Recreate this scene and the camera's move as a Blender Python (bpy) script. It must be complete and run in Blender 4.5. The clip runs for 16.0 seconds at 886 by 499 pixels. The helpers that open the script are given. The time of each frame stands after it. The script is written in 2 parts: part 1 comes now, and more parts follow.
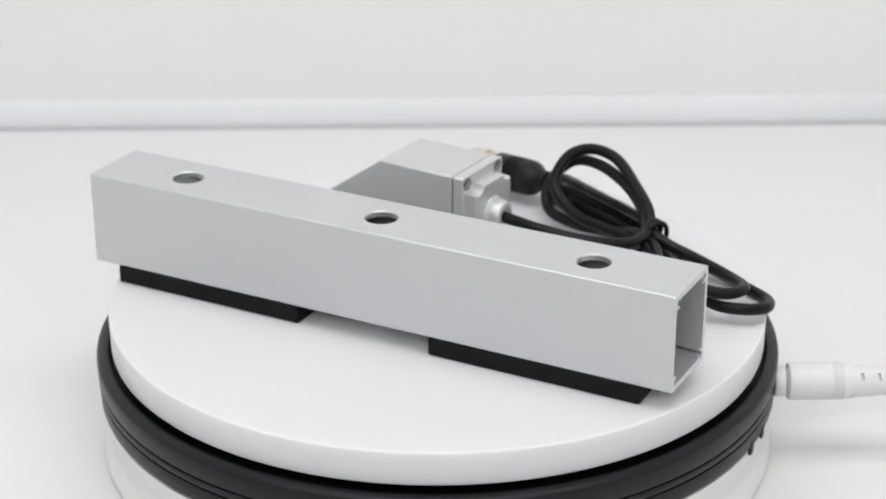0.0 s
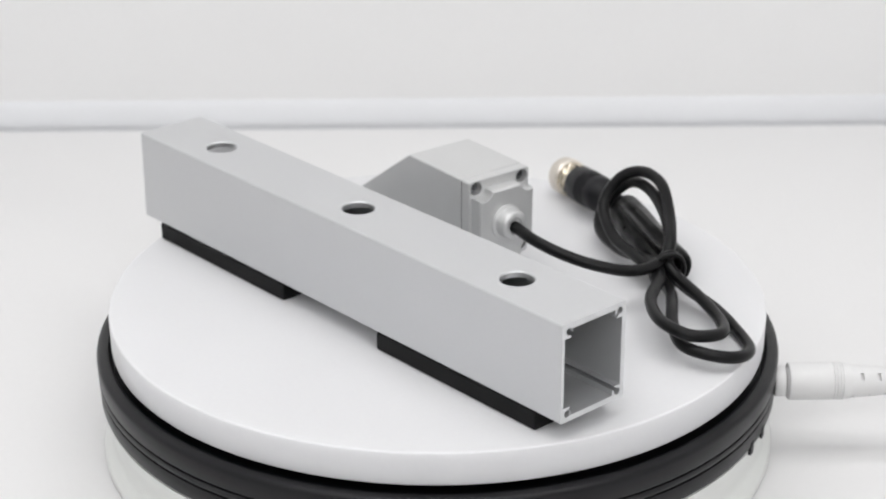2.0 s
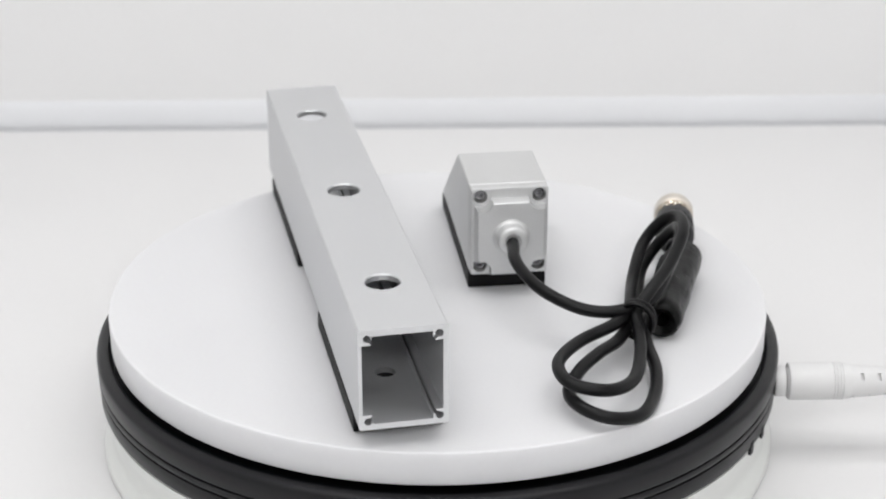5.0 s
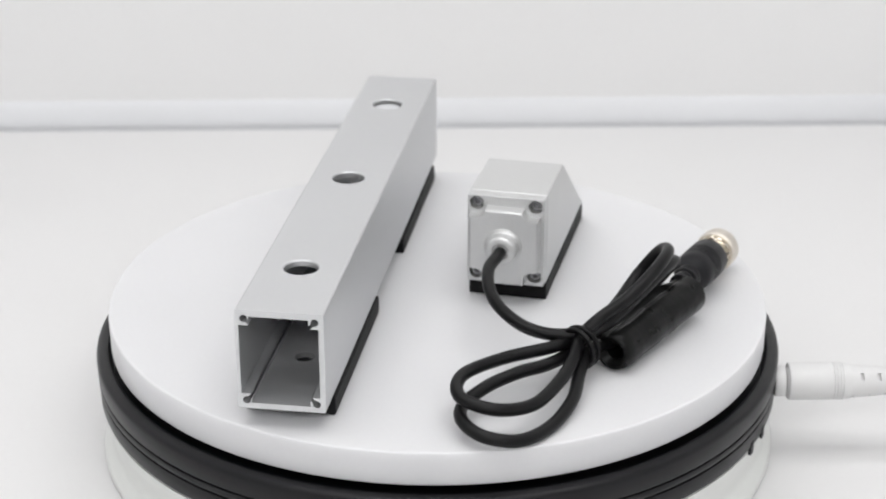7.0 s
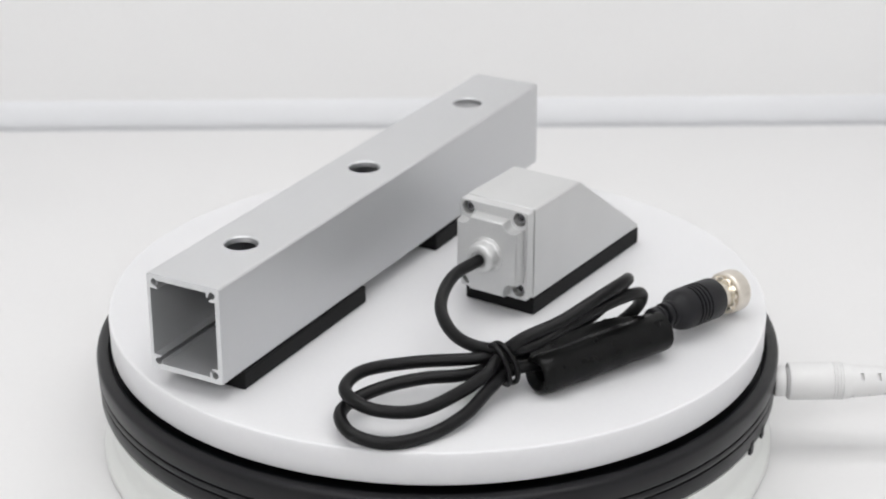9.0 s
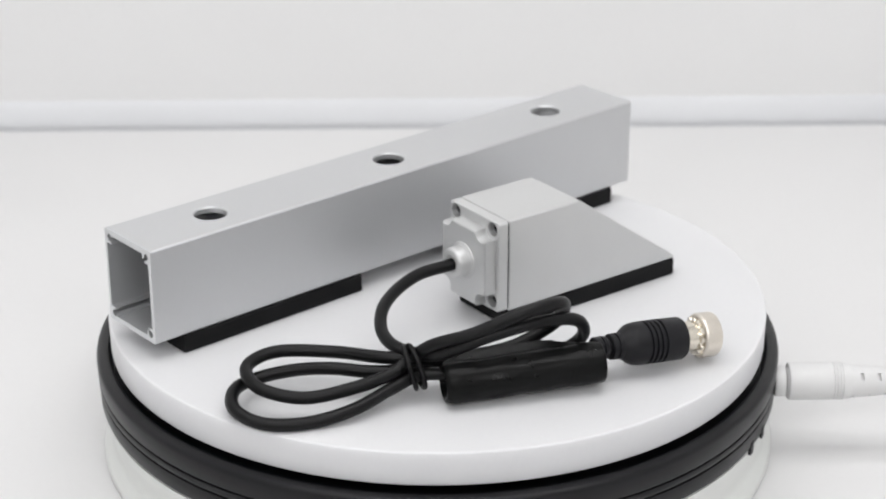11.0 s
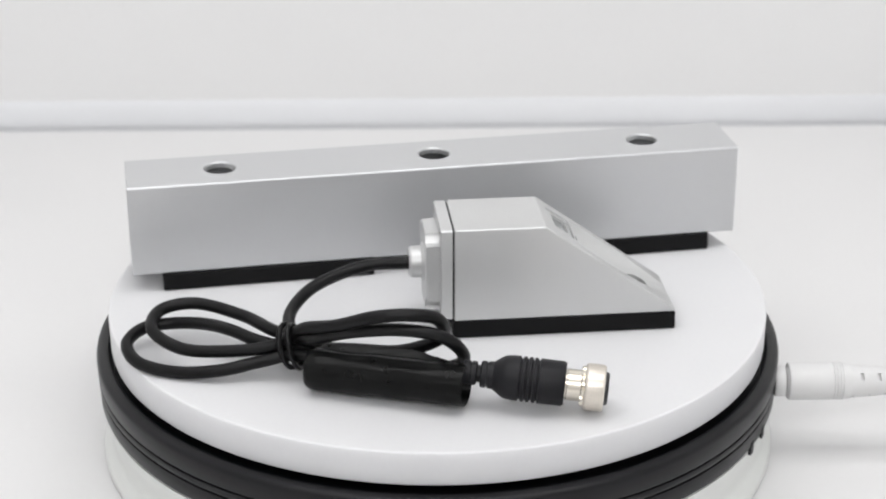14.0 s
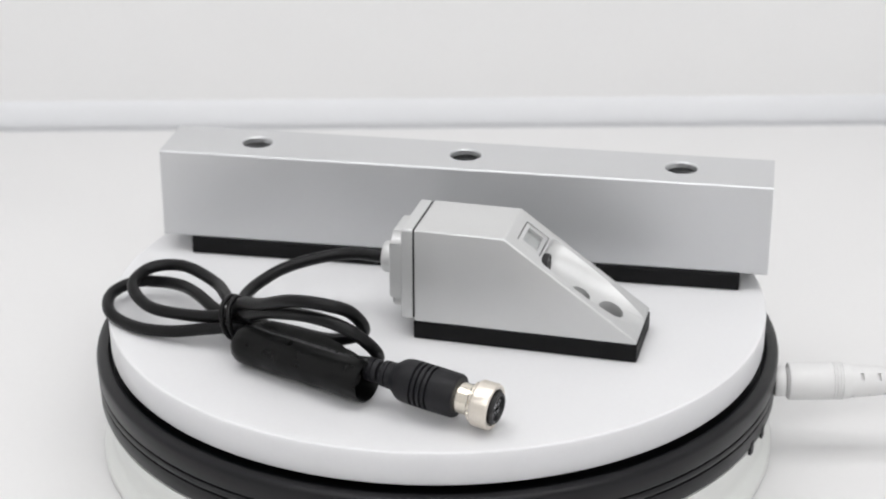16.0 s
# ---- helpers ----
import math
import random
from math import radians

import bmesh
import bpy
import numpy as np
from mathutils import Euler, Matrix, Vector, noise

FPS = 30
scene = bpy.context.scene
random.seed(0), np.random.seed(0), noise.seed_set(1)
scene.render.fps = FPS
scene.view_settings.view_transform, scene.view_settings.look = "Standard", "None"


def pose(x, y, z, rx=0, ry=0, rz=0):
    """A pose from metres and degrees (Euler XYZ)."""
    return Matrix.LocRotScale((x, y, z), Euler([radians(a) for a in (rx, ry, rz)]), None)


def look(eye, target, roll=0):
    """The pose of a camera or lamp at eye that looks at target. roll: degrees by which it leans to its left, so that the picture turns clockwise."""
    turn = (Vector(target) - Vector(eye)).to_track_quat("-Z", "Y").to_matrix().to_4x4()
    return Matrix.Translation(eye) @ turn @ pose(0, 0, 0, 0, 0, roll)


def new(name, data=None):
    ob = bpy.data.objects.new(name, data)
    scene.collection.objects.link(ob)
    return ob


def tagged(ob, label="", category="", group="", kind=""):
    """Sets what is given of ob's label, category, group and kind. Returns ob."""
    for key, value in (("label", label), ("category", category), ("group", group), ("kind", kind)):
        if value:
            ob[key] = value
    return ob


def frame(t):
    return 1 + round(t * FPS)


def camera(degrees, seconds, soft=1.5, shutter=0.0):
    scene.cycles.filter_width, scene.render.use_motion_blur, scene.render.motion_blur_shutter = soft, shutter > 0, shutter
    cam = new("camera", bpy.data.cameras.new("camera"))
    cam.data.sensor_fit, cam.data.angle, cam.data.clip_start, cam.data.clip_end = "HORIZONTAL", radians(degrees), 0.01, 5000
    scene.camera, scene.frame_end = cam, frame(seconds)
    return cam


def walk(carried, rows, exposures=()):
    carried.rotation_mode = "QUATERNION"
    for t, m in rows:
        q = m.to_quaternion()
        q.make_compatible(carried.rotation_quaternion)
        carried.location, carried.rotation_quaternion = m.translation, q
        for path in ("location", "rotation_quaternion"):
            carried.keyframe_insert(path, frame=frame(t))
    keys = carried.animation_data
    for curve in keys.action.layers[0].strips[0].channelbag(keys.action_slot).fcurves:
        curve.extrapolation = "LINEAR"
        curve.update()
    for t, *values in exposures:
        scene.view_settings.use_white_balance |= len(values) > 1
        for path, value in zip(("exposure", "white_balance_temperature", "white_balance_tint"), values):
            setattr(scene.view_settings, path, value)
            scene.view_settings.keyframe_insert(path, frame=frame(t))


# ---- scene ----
# ---- camera: stands still before a slowly turning display plate ----
cam = camera(25.68, 16.0, soft=2.0)
EYE = (0.0, -0.68593, 0.31992)
VIEW = look(EYE, (EYE[0] + 0.002314, EYE[1] + 0.915058, EYE[2] - 0.403315), -0.063)
cam.data.dof.use_dof = True
cam.data.dof.focus_distance = 0.67
cam.data.dof.aperture_fstop = 17.0
walk(cam, [(0.0, VIEW), (16.0, VIEW)], exposures=[(0.0, 0.0), (16.0, 0.0)])

SPIN = -10.1245          # degrees a second
FLOOR = -0.058           # the plate's top is z = 0
MM = 0.001

# ---- world and light: a closed white photo tent with lit panels under its roof ----
world = bpy.data.worlds.new("world")
world.use_nodes = True
world.node_tree.nodes["Background"].inputs["Color"].default_value = (0.9, 0.95, 1.0, 1)
world.node_tree.nodes["Background"].inputs["Strength"].default_value = 0.3
scene.world = world


def area_lamp(name, eye, target, sx, sy, watts, colour):
    data = bpy.data.lights.new(name, "AREA")
    data.shape, data.size, data.size_y, data.energy, data.color = "RECTANGLE", sx, sy, watts, colour
    ob = new(name, data)
    ob.matrix_world = look(eye, target)
    return ob


area_lamp("roof_light_front", (0.0, -0.20, 0.80), (0, -0.10, 0), 0.9, 0.30, 3.0, (0.99, 0.98, 0.98))
# unseen fill lamp, added high at the front to brighten wall and upright faces
area_lamp("front_fill", (0.0, -0.90, 0.62), (0, 0.30, 0.0), 0.9, 0.22, 3.2, (0.99, 0.98, 0.98))
area_lamp("roof_light_back", (0.0, 0.02, 0.80), (0, 0.30, 0.15), 0.9, 0.20, 3.0, (0.985, 0.98, 0.985))


# ---- materials ----
def material(name, colour, rough=0.5, metal=0.0, grain=0.0, grain_scale=900.0, blotch=0.0, blotch_scale=40.0,
             bump=0.0, bump_scale=1500.0, coat=0.0, stretch=(1, 1, 1), rough_var=0.0, spec=0.5):
    m = bpy.data.materials.new(name)
    m.use_nodes = True
    nt = m.node_tree
    b = nt.nodes["Principled BSDF"]
    b.inputs["Base Color"].default_value = (*colour, 1)
    b.inputs["Roughness"].default_value = rough
    b.inputs["Metallic"].default_value = metal
    b.inputs["Coat Weight"].default_value = coat
    b.inputs["Specular IOR Level"].default_value = spec
    tc = nt.nodes.new("ShaderNodeTexCoord")
    mp = nt.nodes.new("ShaderNodeMapping")
    mp.inputs["Scale"].default_value = stretch
    nt.links.new(tc.outputs["Object"], mp.inputs["Vector"])

    def noise_node(scale, detail):
        n = nt.nodes.new("ShaderNodeTexNoise")
        n.inputs["Scale"].default_value, n.inputs["Detail"].default_value = scale, detail
        nt.links.new(mp.outputs["Vector"], n.inputs["Vector"])
        return n.outputs["Fac"]

    def mix(kind, fac, a, c):
        x = nt.nodes.new("ShaderNodeMix")
        x.data_type, x.blend_type = "RGBA", kind
        x.inputs["Factor"].default_value = fac
        nt.links.new(a, x.inputs[6])
        nt.links.new(c, x.inputs[7])
        return x.outputs[2]

    base = nt.nodes.new("ShaderNodeRGB")
    base.outputs[0].default_value = (*colour, 1)
    out = base.outputs[0]
    for amount, scale, detail in ((grain, grain_scale, 3.0), (blotch, blotch_scale, 4.0)):
        if amount:
            ramp = nt.nodes.new("ShaderNodeMapRange")
            ramp.inputs["From Min"].default_value, ramp.inputs["From Max"].default_value = 0.25, 0.75
            ramp.inputs["To Min"].default_value, ramp.inputs["To Max"].default_value = 1 - amount, 1.0 + amount * 0.5
            nt.links.new(noise_node(scale, detail), ramp.inputs["Value"])
            out = mix("MULTIPLY", 1.0, out, ramp.outputs["Result"])
    nt.links.new(out, b.inputs["Base Color"])
    if rough_var:
        ramp = nt.nodes.new("ShaderNodeMapRange")
        ramp.inputs["To Min"].default_value, ramp.inputs["To Max"].default_value = rough - rough_var, rough + rough_var
        nt.links.new(noise_node(blotch_scale * 2, 5.0), ramp.inputs["Value"])
        nt.links.new(ramp.outputs["Result"], b.inputs["Roughness"])
    if bump:
        n = nt.nodes.new("ShaderNodeBump")
        n.inputs["Strength"].default_value, n.inputs["Distance"].default_value = bump, 0.0003
        nt.links.new(noise_node(bump_scale, 4.0), n.inputs["Height"])
        nt.links.new(n.outputs["Normal"], b.inputs["Normal"])
    return m


ALU = material("silver_anodised_aluminium", (0.603, 0.61, 0.62), 0.42, 0.70, 0.03, 2500, 0.03, 18, 0.05, 2500, rough_var=0.05)
CUT_ALU = material("bare_sawn_aluminium", (0.69, 0.70, 0.71), 0.5, 0.55, 0.06, 3000, 0.04, 60, 0.15, 3000, rough_var=0.05)
ALU_CAST = material("silver_painted_casting", (0.61, 0.615, 0.615), 0.40, 0.56, 0.05, 2600, 0.03, 60, 0.10, 2600, rough_var=0.06)
RUBBER = material("black_foam_rubber", (0.003, 0.003, 0.0035), 0.6, 0.0, 0.3, 1500, 0.2, 80, 0.25, 2200, spec=0.2)
CABLE = material("black_cable_jacket", (0.004, 0.004, 0.0045), 0.36, 0.0, 0.2, 1200, 0.15, 90, 0.10, 1800, rough_var=0.06, spec=0.22)
SHRINK = material("black_shrink_sleeve", (0.004, 0.0042, 0.0042), 0.30, 0.0, 0.2, 700, 0.2, 120, 0.22, 160, rough_var=0.08, spec=0.15)
MOULD = material("black_moulded_plastic", (0.008, 0.008, 0.010), 0.46, 0.0, 0.15, 1500, 0.1, 90, 0.12, 2500, spec=0.25)
NICKEL = material("nickel_plated_brass", (0.78, 0.73, 0.64), 0.24, 1.0, 0.05, 900, 0.06, 150, 0.06, 1200, rough_var=0.06)
NUT = material("satin_nickel", (0.74, 0.69, 0.62), 0.38, 0.9, 0.06, 1500, 0.06, 150, 0.10, 1500, rough_var=0.06)
STEEL = material("dark_screw_steel", (0.28, 0.28, 0.29), 0.25, 1.0, 0.1, 1500, 0.1, 300)
BLACK_HOLE = material("black_insert", (0.015, 0.015, 0.016), 0.45, 0.0, 0.1, 900)
PLATE = material("white_plate_plastic", (0.682, 0.685, 0.697), 0.64, 0.0, 0.012, 600, 0.02, 12, 0.05, 1200, spec=0.22)
RING = material("black_abs_ring", (0.008, 0.008, 0.0095), 0.36, 0.0, 0.12, 1600, 0.08, 30, 0.10, 2600, rough_var=0.05, spec=0.24)
PLATE.node_tree.nodes["Principled BSDF"].inputs["Subsurface Weight"].default_value = 0.8
PLATE.node_tree.nodes["Principled BSDF"].inputs["Subsurface Radius"].default_value = (1.0, 1.0, 1.0)
PLATE.node_tree.nodes["Principled BSDF"].inputs["Subsurface Scale"].default_value = 0.005
BASE = material("milky_base_plastic", (0.74, 0.755, 0.735), 0.28, 0.0, 0.01, 500, 0.03, 25)
PAPER = material("white_tent_sheet", (0.758, 0.757, 0.758), 0.6, 0.0, 0.010, 400, 0.015, 6, 0.04, 500)
TENT = material("white_tent_cloth", (0.81, 0.81, 0.81), 0.8, 0.0, 0.015, 900, 0.02, 5, 0.08, 1200)
STRIP = material("bluish_white_strip", (0.715, 0.725, 0.745), 0.5, 0.0, 0.01, 400, 0.03, 10)
CORD = material("white_cord_plastic", (0.69, 0.69, 0.69), 0.45, 0.0, 0.01, 600, 0.02, 60)
GLASS = bpy.data.materials.new("clear_cover_glass")
GLASS.use_nodes = True
GLASS.node_tree.nodes["Principled BSDF"].inputs["Base Color"].default_value = (0.95, 0.97, 0.97, 1)
GLASS.node_tree.nodes["Principled BSDF"].inputs["Roughness"].default_value = 0.12
GLASS.node_tree.nodes["Principled BSDF"].inputs["Transmission Weight"].default_value = 0.9


# ---- mesh helpers ----
def finish(name, bm, mat, smooth=True, angle=35):
    bmesh.ops.recalc_face_normals(bm, faces=bm.faces[:])
    me = bpy.data.meshes.new(name)
    for f in bm.faces:
        f.smooth = smooth
    bm.to_mesh(me)
    bm.free()
    me.materials.append(mat)
    if smooth:
        me.set_sharp_from_angle(angle=radians(angle))
        for p in me.polygons:      # broad plane faces stay flat
            if p.area > 8e-5:
                p.use_smooth = False
    return me


def part(name, bm, mat, parent, label="", m=None, angle=35):
    ob = new(name, finish(name, bm, mat, angle=angle))
    ob.parent = parent
    if m is not None:
        ob.matrix_basis = m
    if label:
        tagged(ob, label)
    return ob


def thing(name, label, category, m=None):
    ob = new(name)
    ob.empty_display_size = 0.02
    if m is not None:
        ob.matrix_basis = m
    return tagged(ob, label, category)


def round_rect(w, h, r, n=4):
    pts = []
    for cx, cy, a0 in ((w / 2 - r, h / 2 - r, 0), (-w / 2 + r, h / 2 - r, 90), (-w / 2 + r, -h / 2 + r, 180), (w / 2 - r, -h / 2 + r, 270)):
        for i in range(n + 1):
            a = radians(a0 + 90 * i / n)
            pts.append((cx + r * math.cos(a), cy + r * math.sin(a)))
    return pts


def prism(pts, x0, x1, bm=None):
    """A solid along x with the outline pts in y and z."""
    bm = bm or bmesh.new()
    a = [bm.verts.new((x0, y, z)) for y, z in pts]
    b = [bm.verts.new((x1, y, z)) for y, z in pts]
    n = len(pts)
    bm.faces.new(a[::-1])
    bm.faces.new(b)
    for i in range(n):
        bm.faces.new((a[i], a[(i + 1) % n], b[(i + 1) % n], b[i]))
    return bm


def block(w, d, h, bevel=0.0, seg=2, at=(0, 0, 0)):
    bm = bmesh.new()
    bmesh.ops.create_cube(bm, size=1.0, matrix=Matrix.Translation(at) @ Matrix.Diagonal((w, d, h, 1)))
    if bevel:
        bmesh.ops.bevel(bm, geom=bm.edges[:], offset=bevel, segments=seg, profile=0.5, affect="EDGES")
    return bm


def lathe(profile, n=64, m=None, closed=False):
    """Turns a profile of (radius, height) round z. Ends of radius 0 close it."""
    bm = bmesh.new()
    rings = []
    for r, z in profile:
        if r < 1e-7:
            rings.append([bm.verts.new((0, 0, z))])
        else:
            rings.append([bm.verts.new((r * math.cos(2 * math.pi * i / n), r * math.sin(2 * math.pi * i / n), z)) for i in range(n)])
    pairs = list(zip(rings, rings[1:])) + ([(rings[-1], rings[0])] if closed else [])
    for a, b in pairs:
        for i in range(n):
            j = (i + 1) % n
            if len(a) == 1 and len(b) == 1:
                continue
            if len(a) == 1:
                bm.faces.new((a[0], b[i], b[j]))
            elif len(b) == 1:
                bm.faces.new((a[i], a[j], b[0]))
            else:
                bm.faces.new((a[i], a[j], b[j], b[i]))
    if m is not None:
        bmesh.ops.transform(bm, matrix=m, verts=bm.verts[:])
    return bm


def smooth_path(ctrl, per=8):
    pts = [Vector(c) for c in ctrl]
    pts = [2 * pts[0] - pts[1]] + pts + [2 * pts[-1] - pts[-2]]
    out = []
    for i in range(1, len(pts) - 2):
        a, b, c, d = pts[i - 1:i + 3]
        for k in range(per):
            f = k / per
            out.append(0.5 * (2 * b + (c - a) * f + (2 * a - 5 * b + 4 * c - d) * f * f + (3 * b - a - 3 * c + d) * f ** 3))
    out.append(pts[-2])
    return out


def hose(path, r, n=14, closed=False, bm=None):
    """A round tube along a path."""
    bm = bm or bmesh.new()
    m = len(path)
    rings, side = [], None
    for i, p in enumerate(path):
        q = path[(i + 1) % m] if (closed or i < m - 1) else p
        o = path[i - 1] if (closed or i > 0) else p
        t = (q - o).normalized()
        if side is None:
            side = t.orthogonal().normalized()
        side = (side - t * side.dot(t)).normalized()
        up = t.cross(side)
        rr = r(i / (m - 1)) if callable(r) else r
        rings.append([bm.verts.new(p + rr * (math.cos(2 * math.pi * k / n) * side + math.sin(2 * math.pi * k / n) * up)) for k in range(n)])
    for i in range(m if closed else m - 1):
        a, b = rings[i], rings[(i + 1) % m]
        for k in range(n):
            bm.faces.new((a[k], a[(k + 1) % n], b[(k + 1) % n], b[k]))
    if not closed:
        bm.faces.new(rings[0][::-1])
        bm.faces.new(rings[-1])
    return bm


def cut(bm, cutters):
    """Takes the solids in cutters away from bm."""
    made = []
    for b in [bm] + cutters:
        bmesh.ops.recalc_face_normals(b, faces=b.faces[:])
        me = bpy.data.meshes.new("cut")
        b.to_mesh(me)
        b.free()
        made.append(new("cut", me))
    for c in made[1:]:
        mod = made[0].modifiers.new("cut", "BOOLEAN")
        mod.object, mod.operation, mod.solver = c, "DIFFERENCE", "EXACT"
    bpy.context.view_layer.update()
    got = bpy.data.meshes.new_from_object(made[0].evaluated_get(bpy.context.evaluated_depsgraph_get()))
    for o in made:
        bpy.data.objects.remove(o)
    out = bmesh.new()
    out.from_mesh(got)
    return out


def rod(r, length, m, n=32):
    """A cylinder along z from 0 to length, placed by m."""
    return lathe([(0, 0), (r, 0), (r, length), (0, length)], n, m)


def along(a, b):
    """A pose at a whose z points to b."""
    a, b = Vector(a), Vector(b)
    return Matrix.Translation(a) @ (b - a).to_track_quat("Z", "Y").to_matrix().to_4x4()


# ---- the photo tent ----
def tent():
    w, y0, y1, h, t = 1.3, -1.0, 0.3459, 0.864, 0.02
    lean = pose(0, y1, FLOOR, 0, 0, 1.0)

    def wall(name, bm, mat, label, m=None):
        ob = part(name, bm, mat, None, label, m)
        return tagged(ob, category="setting", kind="structure")

    wall("floor", block(w + 0.04, 1.6, t, 0.002, 2, (0, -0.8035, -t / 2)), PAPER, "smooth white sheet floor of a photo tent", lean)
    # the floor's sheet ends just before the wall and leaves a narrow dark joint
    wall("wall_back", block(w, t, h, 0.001, 1, (0, 0.0163, h / 2 - 0.02)), TENT, "plain white cloth back wall of the tent", lean)
    cove = [(0.0004, -0.0080), (0.0002, 0.0004), (0.0004, 0.0020), (0.0011, 0.0045), (0.0020, 0.0070), (0.0031, 0.0095), (0.0044, 0.0118), (0.0062, 0.0138), (0.0090, 0.0140), (0.0090, -0.0080)]
    wall("trim", prism(cove, -w / 2, w / 2), STRIP, "bluish white plastic strip along the back wall", lean)
    wall("wall_left", block(t, y1 - y0 + 0.3, h, 0.001, 1, (-w / 2 - t / 2, (y0 + y1) / 2, FLOOR + h / 2)), TENT, "plain white cloth side wall")
    wall("wall_right", block(t, y1 - y0 + 0.3, h, 0.001, 1, (w / 2 + t / 2, (y0 + y1) / 2, FLOOR + h / 2)), TENT, "plain white cloth side wall")
    wall("wall_front", block(w, t, h, 0.001, 1, (0, y0 - t / 2, FLOOR + h / 2)), TENT, "plain white cloth front wall")
    wall("ceiling", block(w + 0.1, y1 - y0 + 0.4, t, 0.001, 1, (0, (y0 + y1) / 2, FLOOR + h + t / 2)), TENT, "plain white cloth roof of the tent")


# ---- the turntable ----
def turntable():
    base = thing("turntable", "round display turntable with black ring and milky base", "turntable", pose(-0.0004, 0, FLOOR))
    z = -FLOOR
    # a level shoulder under the plate's edge, then an upright wall with two grooves
    ring = [(0.0850, -0.0230), (0.1262, -0.0228), (0.1266, -0.0185), (0.1268, -0.0165), (0.1272, -0.0154), (0.1279, -0.0149), (0.1288, -0.0148), (0.1300, -0.0150),
            (0.1310, -0.0153), (0.1317, -0.0157), (0.1321, -0.0163), (0.13225, -0.0172), (0.1322, -0.0190),
            (0.1321, -0.0230), (0.1319, -0.0234), (0.1311, -0.0235), (0.1311, -0.0241), (0.1319, -0.0242), (0.1320, -0.0246), (0.1319, -0.0264), (0.1317, -0.0268), (0.1309, -0.0269),
            (0.1309, -0.0275), (0.1317, -0.0276), (0.1318, -0.0280), (0.1316, -0.0330), (0.1311, -0.0340), (0.1300, -0.0343), (0.0850, -0.0343)]
    part("ring", lathe([(r, h + z) for r, h in ring], 160, closed=True), RING, base, "black plastic ring with two fine grooves", angle=28)
    low = [(0.0, 0.0), (0.1308, 0.0), (0.1317, 0.0005), (0.1320, 0.0017), (0.1317, 0.0035), (0.1307, 0.0052), (0.1292, 0.0070), (0.1285, 0.0095),
           (0.1287, 0.0130), (0.1297, 0.0165), (0.1306, 0.0195), (0.1309, 0.0230), (0.119, 0.0236), (0.0, 0.0236)]
    part("base", lathe(low, 160), BASE, base, "milky white plastic base", angle=50)
    for a, d in ((-23.4, 0.0028), (-29.0, 0.0034)):
        m = pose(0, 0, 0, 0, 0, a) @ pose(0.1311, 0, z - 0.0322 - d / 2)
        part("clip", block(0.0016, 0.0030, d + 0.002, 0.0004, 2), RING, base, "small black plastic clip", m)
    part("socket", lathe([(0, 0), (0.0058, 0), (0.0060, 0.0004), (0.0060, 0.0036), (0.0057, 0.0041), (0, 0.0041)], 40), CORD, base, "white power socket collar",
         along((0.1285, -0.026, z - 0.026), (0.2, -0.026, z - 0.026)))
    plate = lathe([(0, -0.0127), (0.1259, -0.0127), (0.1264, -0.0124), (0.1265, -0.0118), (0.1266, -0.0006), (0.12648, -0.00027), (0.1262, -0.00006), (0.1259, 0.0), (0, 0)], 160)
    return part("plate", plate, PLATE, base, "white round turning plate", pose(0, 0, z), angle=60)


def power_plug():
    ob = thing("power_plug", "white power plug and cord pushed into the turntable", "plug", pose(0.1328, -0.026, -0.0262))
    m = along((0, 0, 0), (1, 0, 0))
    body = [(0, 0), (5.3, 0), (5.3, 0.45), (6.6, 0.5), (7.05, 0.8), (7.2, 1.4), (7.2, 16.6)]
    for k in range(4):      # fine ribs for the fingers
        u = 17.0 + 1.15 * k
        body += [(7.2, u), (6.75, u + 0.2), (6.75, u + 0.5), (7.15, u + 0.7)]
    body += [(7.0, 22.6), (6.7, 24.0), (0, 24.0)]
    part("plug_body", lathe([(r * MM, u * MM) for r, u in body], 48, m), CORD, ob, "ribbed white plug body")
    # tapered relief with slots cut in from four sides by turns
    cone = [(0, 23.9), (6.6, 23.9), (6.3, 27.0), (5.9, 32.0), (5.4, 38.0), (5.0, 43.0), (4.4, 46.0), (3.6, 46.8), (0, 46.9)]
    slots = []
    for k, u in enumerate((25.1, 28.2, 31.4, 34.8, 38.0, 41.2)):
        for lean in ((-48, 132) if k % 2 == 0 else (42, -138)):
            g = block(1.3 * MM, 3.0 * MM, 3.6 * MM, 0.0, 1, (u * MM, 0, (6.9 - 0.085 * (u - 25)) * MM))
            bmesh.ops.transform(g, matrix=Matrix.Rotation(radians(90 - lean), 4, "X"), verts=g.verts[:])
            slots.append(g)
    part("strain_relief", cut(lathe([(r * MM, u * MM) for r, u in cone], 32, m), slots), CORD, ob, "slotted white strain relief")
    drop = FLOOR + 0.026 + 0.0021
    path = smooth_path([(0.043, 0, 0), (0.06, 0, -0.001), (0.09, 0.005, -0.011), (0.13, 0.02, drop + 0.003), (0.18, 0.04, drop), (0.26, 0.06, drop), (0.36, 0.06, drop), (0.46, 0.05, drop)])
    part("cord", hose(path, 0.002), CORD, ob, "thin white round cord")


# ---- the aluminium tube ----
TUBE_TURN = -27.91


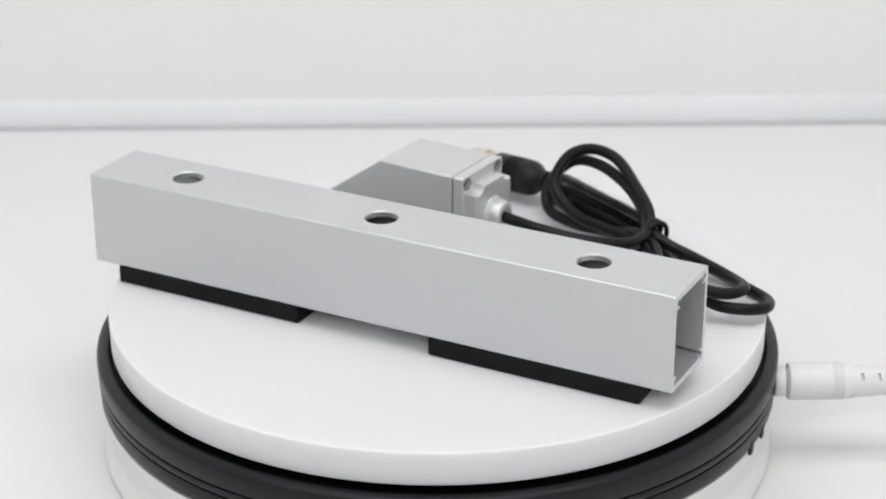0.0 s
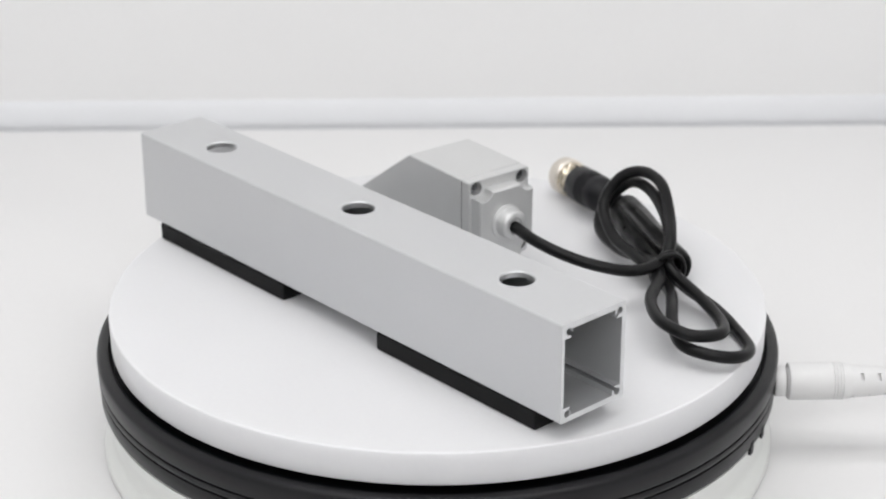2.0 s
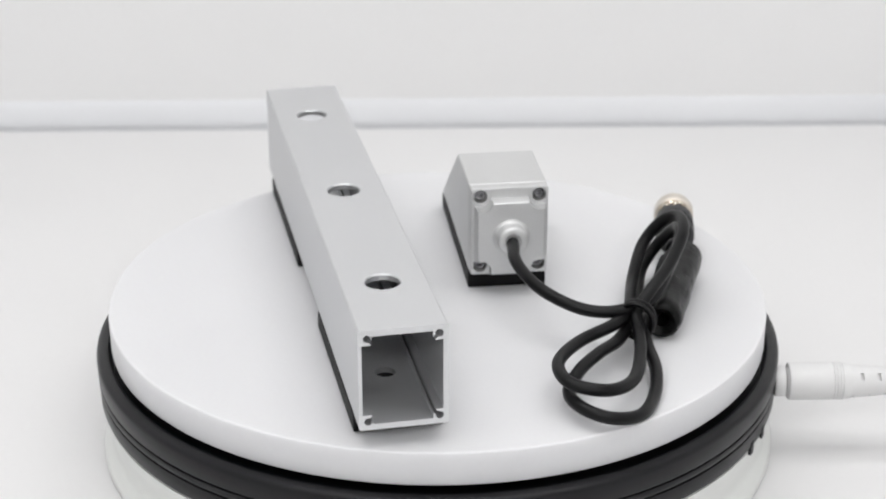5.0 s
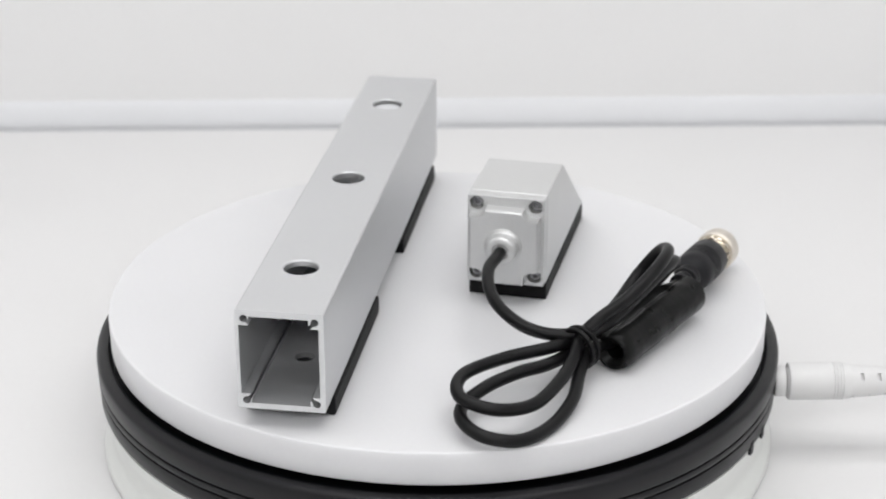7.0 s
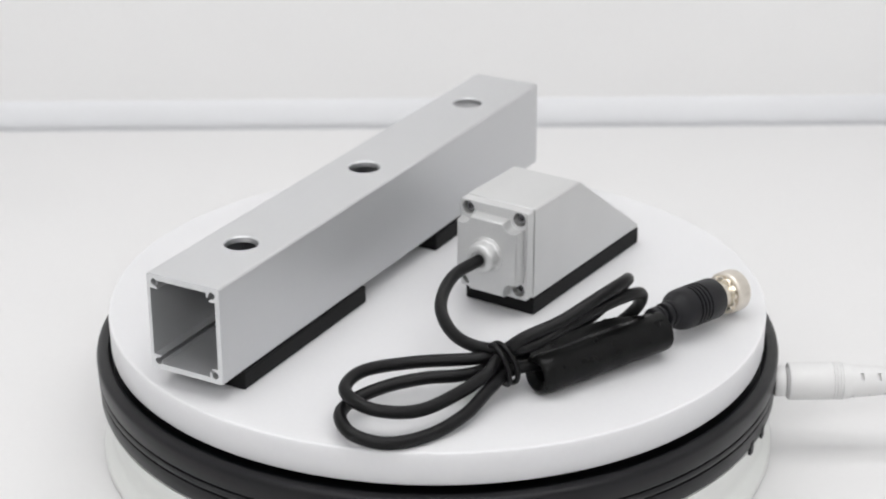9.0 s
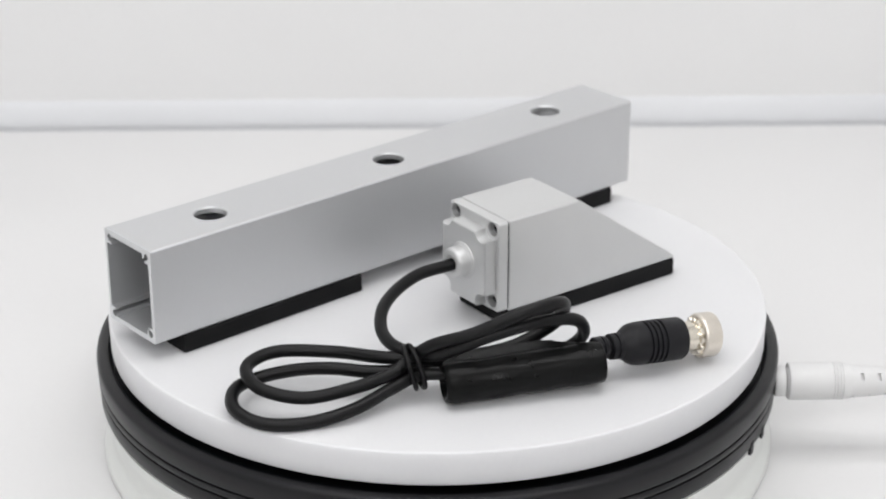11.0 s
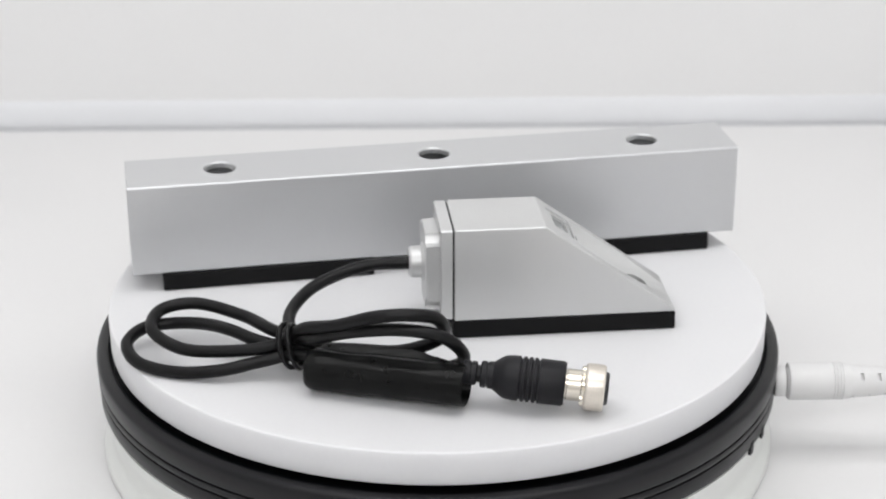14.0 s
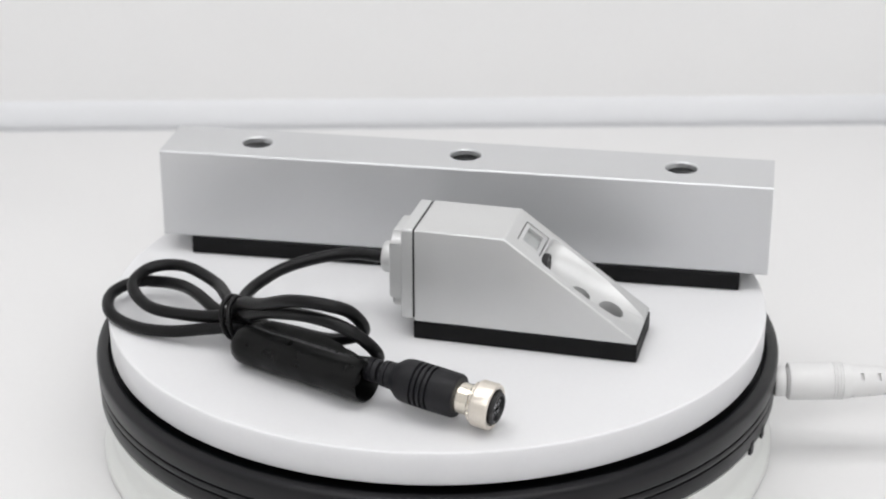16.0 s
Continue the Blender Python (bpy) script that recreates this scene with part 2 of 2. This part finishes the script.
def alu_tube():
    c = Matrix.Rotation(radians(TUBE_TURN), 4, "Z") @ Vector((-4.6 * MM, -35.3 * MM, 0))
    ob = thing("aluminium_tube", "silver aluminium box tube with three round holes", "metal tube", Matrix.Translation(c) @ pose(0, 0, 0, 0, 0, TUBE_TURN))
    w, z0, z1, half = 30.2 * MM, 7.0 * MM, 43.5 * MM, 121.1 * MM
    zc, h, wall, boss = (z0 + z1) / 2, z1 - z0, 2.1 * MM, 5.5 * MM
    outer = prism([(y, z + zc) for y, z in round_rect(w, h, 0.8 * MM, 4)], -half, half)
    a, b = w / 2 - 1.85 * MM, h / 2 - wall
    k = boss - wall
    t = b - 0.2 * MM
    c = w / 2 - 1.25 * MM
    inner = [(a, b - k), (a - k, b - k), (a - k, t), (-c + k, t), (-c + k, b - k), (-c, b - k), (-c, -b + k), (-c + k, -b + k), (-c + k, -b), (a - k, -b), (a - k, -b + k), (a, -b + k)]
    cutters = [prism([(y, z + zc) for y, z in inner], -half - 0.005, half + 0.005)]
    for sy in (-1, 1):
        for sz in (-1, 1):
            y, z = sy * (w / 2 - 3.1 * MM), zc + sz * (h / 2 - 3.1 * MM)
            cutters.append(rod(1.35 * MM, 2 * half + 0.01, along((-half - 0.005, y, z), (half, y, z)), 16))
            g = block(2 * half + 0.012, 3.4 * MM, 1.3 * MM)
            bmesh.ops.transform(g, matrix=Matrix.Translation((0, y - sy * 1.4 * MM, z - sz * 1.4 * MM)) @ Matrix.Rotation(radians(45 * sy * sz), 4, "X"), verts=g.verts[:])
            cutters.append(g)
    for s in (-85.0, 0.3, 85.1):
        at = pose((s - 0.4) * MM, -0.4 * MM, z1)
        cutters.append(lathe([(0, -5 * MM), (6.05 * MM, -5 * MM), (6.05 * MM, -0.45 * MM), (6.5 * MM, 0.0), (6.5 * MM, 2 * MM), (0, 2 * MM)], 48, at))
        cutters.append(rod(3.7 * MM, 0.008, pose(s * MM, 0, z0 - 0.003), 32))
    body = part("tube_body", cut(outer, cutters), ALU, ob, "brushed silver aluminium extrusion with screw channels", angle=30)
    body.data.materials.append(CUT_ALU)
    for p in body.data.polygons:      # the sawn ends are bare metal
        if abs(p.normal.x) > 0.99 and abs(p.center.x) > half - 0.0005:
            p.material_index = 1
    for x0, x1 in ((-110.6, -28.4), (26.8, 109.6)):
        bm = block((x1 - x0) * MM, 31.2 * MM, 7.0 * MM, 0.7 * MM, 2, ((x0 + x1) / 2 * MM, 0.3 * MM, 3.5 * MM))
        part("foot_pad", bm, RUBBER, ob, "flat black rubber pad")
    return ob


# ---- the sensor head with its cable ----
HEAD_TURN = -32.62       # its x runs from the nose to the cable's end
HEAD = Matrix.Rotation(radians(HEAD_TURN), 4, "Z") @ Matrix.Translation((-43 * MM, 27.0 * MM, 0))


def sensor_head():
    ob = thing("sensor_head", "silver wedge-shaped sensor housing with coiled black cable", "sensor", HEAD)
    x = lambda u: (u + 43) * MM
    w, z0, z1 = 30.0 * MM, 6.9 * MM, 43.3 * MM
    prof = [(x(-1.7), z0), (x(-1.7), z1), (x(-35.2), z1), (x(-84.2), 8.4 * MM), (x(-84.2), z0)]
    bm = bmesh.new()
    left = [bm.verts.new((a, -w / 2, b)) for a, b in prof]
    right = [bm.verts.new((a, w / 2, b)) for a, b in prof]
    bm.faces.new(left)
    bm.faces.new(right[::-1])
    for i in range(len(prof)):
        j = (i + 1) % len(prof)
        bm.faces.new((left[i], right[i], right[j], left[j]))
    bmesh.ops.recalc_face_normals(bm, faces=bm.faces[:])
    bmesh.ops.bevel(bm, geom=[e for e in bm.edges if e.calc_length() > 0.02], offset=0.6 * MM, segments=3, profile=0.5, affect="EDGES")
    # the sloping face: its frame has x down the slope, z out of it
    fall = math.degrees(math.atan2(z1 - 8.4 * MM, 49.0 * MM))
    down, out = Vector((-math.cos(radians(fall)), 0, -math.sin(radians(fall)))), Vector((-math.sin(radians(fall)), 0, math.cos(radians(fall))))
    slope = Matrix.Translation((x(-35.2), 0, z1)) @ Matrix((down, out.cross(down), out)).transposed().to_4x4()
    cutters = []
    recess = block(10.6 * MM, 17.2 * MM, 5.6 * MM, 0.5 * MM, 2, (9.2 * MM, 0.6 * MM, 0))
    bmesh.ops.transform(recess, matrix=slope, verts=recess.verts[:])
    cutters.append(recess)
    # a rounded trough that runs out towards the nose
    a, b = Vector((x(-46.6), 0, 23.4 * MM)), Vector((x(-97.0), 0, 2.35 * MM))
    up = Vector((b.z - a.z, 0, a.x - b.x)).normalized() * 14.7 * MM
    if up.z < 0:
        up = -up
    trough = lathe([(0, -3.4 * MM), (9.5 * MM, -3.3 * MM), (11.6 * MM, -2.6 * MM), (12.5 * MM, -1.0 * MM), (12.8 * MM, 2 * MM), (13.2 * MM, 7 * MM), (13.9 * MM, 13 * MM), (14.55 * MM, 20 * MM), (14.6 * MM, 52 * MM), (0, 52 * MM)], 47, along(a + up, b + up) @ pose(0, 0, 0, 0, 0, 3.7))
    cutters.append(trough)
    for u, r in ((-60.8, 3.5), (-72.2, 4.5)):
        cutters.append(rod(r * MM, 0.03, pose(x(u), 0, 4.5 * MM), 32))
    body = part("housing", cut(bm, cutters), ALU_CAST, ob, "silver painted cast wedge housing with hollowed slope", angle=30)
    rim = cut(block(9.7 * MM, 16.3 * MM, 2.4 * MM, 0.35 * MM, 2, (9.2 * MM, 0.6 * MM, -1.5 * MM)), [block(6.6 * MM, 11.8 * MM, 6 * MM, 0.0, 1, (9.3 * MM, 0.6 * MM, -1.5 * MM))])
    part("window_frame", rim, ALU_CAST, body, "silver window frame", slope)
    part("window_pane", block(6.5 * MM, 11.7 * MM, 0.5 * MM, 0.1 * MM, 1, (9.3 * MM, 0.6 * MM, -1.5 * MM)), GLASS, body, "small clear square window", slope)
    # a black stepped barrel, added to darken the head of the hollow
    barrel = [(0, 0), (4.5, 0), (4.5, 4.4), (4.2, 4.8), (3.8, 4.8), (3.6, 4.3), (2.0, 4.7), (0, 4.8)]
    part("dark_barrel", lathe([(r * MM, u * MM) for r, u in barrel], 40), BLACK_HOLE, body, "dark round barrel at the head of the hollow",
         along((x(-44.0), 0, 28.0 * MM), (x(-70), 0, 27.6 * MM)))
    pad = block(83.2 * MM, 30.4 * MM, z0, 0.6 * MM, 2, (x(-42.9), 0, z0 / 2))
    part("foot_pad", pad, RUBBER, ob, "flat black rubber pad")

    # end cover
    zc, h = (z0 + z1) / 2 + 0.3 * MM, z1 - z0 - 0.6 * MM
    lid = prism([(a, b + zc) for a, b in round_rect(w - 0.2 * MM, h, 1.0 * MM, 4)], x(-1.0), x(3.3))
    bmesh.ops.bevel(lid, geom=[e for e in lid.edges if all(v.co.x > x(3.0) for v in e.verts)], offset=0.5 * MM, segments=2, profile=0.5, affect="EDGES")
    wells = [(sy * 11.3 * MM, z) for sy in (-1, 1) for z in (40.0 * MM, 11.4 * MM)]
    part("cover_gasket", prism([(a, b + zc) for a, b in round_rect(w - 0.8 * MM, h - 0.9 * MM, 1.0 * MM, 3)], x(-1.8), x(-1.0)), BLACK_HOLE, ob, "thin dark gasket line")
    cover = part("end_cover", cut(lid, [rod(2.75 * MM, 0.01, along((x(-0.6), y, z), (x(9), y, z)), 24) for y, z in wells]), ALU_CAST, ob, "silver cast end cover")
    # raised middle, hollowed round the four screws
    A, cy, r = 13.5, 11.3, 4.1

    def notch(top, cz):
        a0, a1 = -math.acos((A - cy) / r), math.pi - math.asin((top - cz) / r) - 2 * math.pi
        return [(cy + r * math.cos(a0 + (a1 - a0) * k / 12), cz + r * math.sin(a0 + (a1 - a0) * k / 12)) for k in range(13)]

    hi, lo = notch(13.7, 14.3), notch(16.6, 14.3)
    outline = hi + [(-y, z) for y, z in hi[::-1]] + [(-y, -z) for y, z in lo] + [(y, -z) for y, z in lo[::-1]]
    raised = prism([(y * MM, (z + 25.7) * MM) for y, z in outline], x(3.2), x(8.4))
    for v in raised.verts:      # drawn in towards its face
        if v.co.x > x(8):
            v.co.y, v.co.z = v.co.y * 0.975, 25.7 * MM + (v.co.z - 25.7 * MM) * 0.985
    bmesh.ops.bevel(raised, geom=[e for e in raised.edges if all(v.co.x > x(8) for v in e.verts)], offset=0.6 * MM, segments=3, profile=0.5, affect="EDGES")
    part("raised_panel", raised, ALU_CAST, cover, "", angle=40)
    for y, z in wells:
        head = cut(lathe([(0, 0), (2.15 * MM, 0), (2.15 * MM, 1.9 * MM), (1.85 * MM, 2.2 * MM), (0, 2.2 * MM)], 24, along((x(-0.6), y, z), (x(9), y, z))),
                   [prism([(y + 1.3 * MM * math.cos(k * math.pi / 3), z + 1.3 * MM * math.sin(k * math.pi / 3)) for k in range(6)], x(0.0), x(6))])
        part("screw", head, STEEL, cover, "dark socket-head screw")
    gz = 25.1 * MM
    gl = [(0, 0), (7.3, 0), (7.1, 0.5), (6.3, 0.8), (6.0, 1.2), (5.9, 4.5), (5.6, 5.2), (5.0, 5.6), (3.2, 5.6), (2.8, 5.0), (0, 4.6)]
    gl = [(r * MM, u * MM) for r, u in gl]
    part("cable_gland", lathe(gl, 40, along((x(8.3), 0, gz), (x(20), 0, gz))), ALU_CAST, cover, "round silver cable gland")

    # cable, coiled and tied: points in plate space, millimetres
    back = HEAD.inverted()
    P = lambda *pts: [back @ (Vector(p) * MM) for p in pts]
    run = P((20, 19.2, 25), (27, 14.5, 24.6), (37, 6.7, 23.9), (50.1, 2.4, 21.7), (62.5, 2.6, 19.3), (74, 8, 16.6), (81.3, 18, 15.9), (83, 32.4, 17.6), (77.3,
            47.7, 24.1), (66.9, 63.1, 27.8), (56, 73.1, 25.6), (46.3, 72.8, 15.2), (46.5, 64.4, 7.4), (57.7, 51.1, 5.9), (70.9, 37.8, 9), (79.7, 25.8,
            12.8), (84.6, 12.1, 13.4), (85.9, -6.4, 12.8), (94.4, -24.1, 13.6), (106.5, -29.5, 12.4), (115.4, -20.4, 10.3), (112.3, -5.2, 7.9),
            (101.4, 9, 9.2), (90.9, 18.5, 11.4), (84.9, 23.2, 15.4), (83.8, 31.1, 21.3), (79.9, 44.1, 26.0), (73.1, 57.9, 32.5), (63.2, 66.7, 33.6), (53.6, 68, 29.4), (48.2, 62.7, 18.9), (56.1, 49.9, 11.2), (68, 36.9, 10.4), (78.1, 26.5, 10), (85.1, 17.3, 9.3), (90.2, 7.8, 9.8),
            (93.3, -3.2, 10.4), (96.7, -15.7, 9.1), (103.1, -27, 7), (113.4, -30.9, 6.6), (123, -26.3, 4.9), (125.3, -14.6, 2.8), (118.2, -0.7, 2.2),
            (107.1, 11.4, 4.3), (94.2, 19.4, 7.2), (85.2, 26.8, 9.6), (79, 40.2, 9.4), (70.5, 55.2, 9.1), (60.7, 71, 9.1), (55.0, 78.5, 9.6))
    part("cable", hose(smooth_path(run, 8), 2.3 * MM, 14), CABLE, ob, "matt black round cable coiled in loops", angle=60)
    sl, sr = P((86.0, 34.8, 7.75), (52.2, 81.6, 9.2))
    L = (sr - sl).length
    prof = [(3.0 * MM, 2.5 * MM), (5.4 * MM, 0.4 * MM), (6.3 * MM, 0.6 * MM), (7.1 * MM, 2.0 * MM), (7.4 * MM, 5 * MM)]
    prof += [((7.35 + 0.03 * math.sin(k * 2.3)) * MM, (5 + (L / MM - 8) * (k + 1) / 41) * MM) for k in range(40)]
    prof += [(7.4 * MM, L - 2 * MM), (7.3 * MM, L - 0.3 * MM), (6.9 * MM, L), (6.5 * MM, L - 0.5 * MM), (6.3 * MM, L - 9 * MM), (4.0 * MM, L - 12 * MM)]
    sleeve = lathe(prof, 112, closed=True)
    top = along(sl, sr).to_3x3().inverted() @ Vector((-0.30, -0.75, 1.0))
    fold = math.atan2(top.y, top.x)
    for v in sleeve.verts:
        if v.co.xy.length > 6.5 * MM:      # a pinched, crinkled fin along the top, a crease beside it and soft dents
            d = (math.atan2(v.co.y, v.co.x) - fold + math.pi) % (2 * math.pi) - math.pi
            f = v.co.z / L
            ends = min(1.0, max(0.0, f / 0.16)) * min(1.0, max(0.0, (1 - f) / 0.4))
            crinkle = 1.0 + 0.2 * noise.noise(Vector((0, 0, v.co.z * 420))) + 0.2 * noise.noise(Vector((3, 0, v.co.z * 1100)))
            calm = min(1.0, max(0.0, (L - 0.6 * MM - v.co.z) / (5 * MM)))
            ends = ends * ends * (3 - 2 * ends)
            fin = 3.0 * ends * crinkle * math.exp(-(d / 0.10) ** 2)
            crease = -0.55 * math.exp(-((abs(d) - 0.30) / 0.13) ** 2) + 0.3 * ends * math.exp(-((d - 0.75) / 0.09) ** 2)
            dent = noise.noise(v.co * 110) * 0.4 + 0.15 * noise.noise(Vector((v.co.x * 500, v.co.y * 500, v.co.z * 160)))
            v.co += Vector((v.co.x, v.co.y, 0)).normalized() * (fin + (crease + dent) * calm) * MM
    part("sleeve", sleeve, SHRINK, ob, "glossy black heat-shrink sleeve", along(sl, sr), angle=50)
    # plug: black grip, nickel neck and coupling nut
    c0, c1 = P((48.9, 80.4, 12.6), (16.7, 112.5, 9.1))
    m = along(c0, c1)
    L = (c1 - c0).length
    neck = [(0, -3.2), (3.6, -3.2), (4.1, -2.8), (4.2, -0.6), (3.7, -0.5), (3.7, -0.1), (4.2, 0.0), (4.1, 1.4), (3.8, 1.7), (3.0, 1.8), (3.0, 2.9), (4.2, 3.0), (4.6, 3.3), (4.7, 5.0), (4.2, 5.1), (4.2, 5.6), (4.7, 5.7), (4.8, 7.4), (5.2, 8.0), (6.6, 9.9), (7.2, 10.9), (7.5, 12.0), (7.7, 13.6)]
    neck = [(a * MM, b * MM) for a, b in neck]
    for i in range(4):
        zz = 16.3 * MM + i * 1.95 * MM
        neck += [(7.8 * MM, zz), (7.0 * MM, zz + 0.3 * MM), (7.0 * MM, zz + 0.8 * MM), (7.8 * MM, zz + 1.0 * MM)]
    neck += [(7.7 * MM, 31.2 * MM), (7.2 * MM, 32.1 * MM), (0, 32.1 * MM)]
    part("plug_grip", lathe(neck, 40), MOULD, ob, "ribbed black moulded plug grip", m, angle=30)
    part("plug_neck", lathe([(0, 30 * MM), (5.2 * MM, 30 * MM), (5.2 * MM, 32.6 * MM), (5.4 * MM, 32.8 * MM), (5.4 * MM, 40.5 * MM), (0, 40.5 * MM)], 40), NICKEL, ob, "shiny nickel plug neck", m)
    n0, n1 = L - 6.9 * MM, L
    nut = [(5.3, 0.6), (6.6, 0.3), (7.2, 0.0), (7.8, 0.3), (8.15, 0.9)]
    nut = [(r * MM, n0 + u * MM) for r, u in nut] + [(8.15 * MM, n1 - 0.9 * MM), (7.9 * MM, n1 - 0.25 * MM), (7.4 * MM, n1), (6.5 * MM, n1 - 0.2 * MM), (6.3 * MM, n1 - 4 * MM), (5.3 * MM, n1 - 5 * MM)]
    bm = lathe(nut, 96, closed=True)
    for v in bm.verts:      # shallow flats round the nut
        r = math.hypot(v.co.x, v.co.y)
        if r > 7.4 * MM:
            a = (math.atan2(v.co.y, v.co.x) % (math.pi / 12)) - math.pi / 24
            k = math.cos(math.pi / 24) / math.cos(a) * 0.992
            v.co.x, v.co.y = v.co.x * k, v.co.y * k
    collar = lathe([(5.2 * MM, n0 - 1.3 * MM), (6.5 * MM, n0 - 1.3 * MM), (6.9 * MM, n0 - 0.9 * MM), (6.9 * MM, n0 + 0.3 * MM), (5.2 * MM, n0 + 0.3 * MM)], 96, closed=True)
    for v in collar.verts:      # twelve notches for a key
        if v.co.xy.length > 6.4 * MM and (math.degrees(math.atan2(v.co.y, v.co.x)) % 30) < 9:
            v.co.x, v.co.y = v.co.x * 0.88, v.co.y * 0.88
    part("nut_collar", collar, NICKEL, ob, "notched nickel collar", m, angle=24)
    part("coupling_nut", bm, NUT, ob, "pale nickel coupling nut", m, angle=24)
    part("contact_insert", lathe([(0, n1 - 6 * MM), (5.8 * MM, n1 - 6 * MM), (5.7 * MM, n1 + 0.7 * MM), (5.2 * MM, n1 + 1.3 * MM), (4.4 * MM, n1 + 1.3 * MM), (4.1 * MM, n1 - 0.2 * MM), (0, n1 - 0.2 * MM)], 36), BLACK_HOLE, ob, "black contact insert", m)
    for k in range(4):
        c = Matrix.Rotation(radians(45 + 90 * k), 4, "Z") @ Vector((2.2 * MM, 0, n1 - 0.3 * MM))
        part("contact", lathe([(0.9 * MM, 0), (1.0 * MM, 0.9 * MM), (0.5 * MM, 0.9 * MM), (0.45 * MM, 0)], 14, closed=True), STEEL, ob, "tiny metal contact socket", m @ Matrix.Translation(c))
    # two turns of a thin black tie round the bundle
    mid = P((84.6, 23.8, 11.8))[0]
    way = (sr - sl).normalized()
    flat = back.to_3x3() @ Vector((0.86, 0.5, 0))
    for off, tip in ((-1.3, 0.12), (1.0, -0.10)):
        t = (way + flat * tip).normalized()
        side = flat - t * flat.dot(t)
        side.normalize()
        upv = t.cross(side)
        upv = upv if upv.z > 0 else -upv
        loop = [mid + way * off * MM + (6.2 * math.cos(a) * side + math.sin(a) * (7.9 * upv - 1.9 * way)) * MM for a in [2 * math.pi * k / 40 for k in range(40)]]
        part("cable_tie", hose(loop, 1.0 * MM, 8, True), CABLE, ob, "thin black rubber tie", angle=60)
    return ob


tent()
plate = turntable()
power_plug()
tube = alu_tube()
head = sensor_head()


def motions():
    """The plate and what lies on it turn together about the upright axis."""
    for ob in (plate, tube, head):
        rest = ob.matrix_basis.copy()
        walk(ob, [(k * 0.5, Matrix.Rotation(radians(SPIN * k * 0.5), 4, "Z") @ rest) for k in range(33)])


motions()
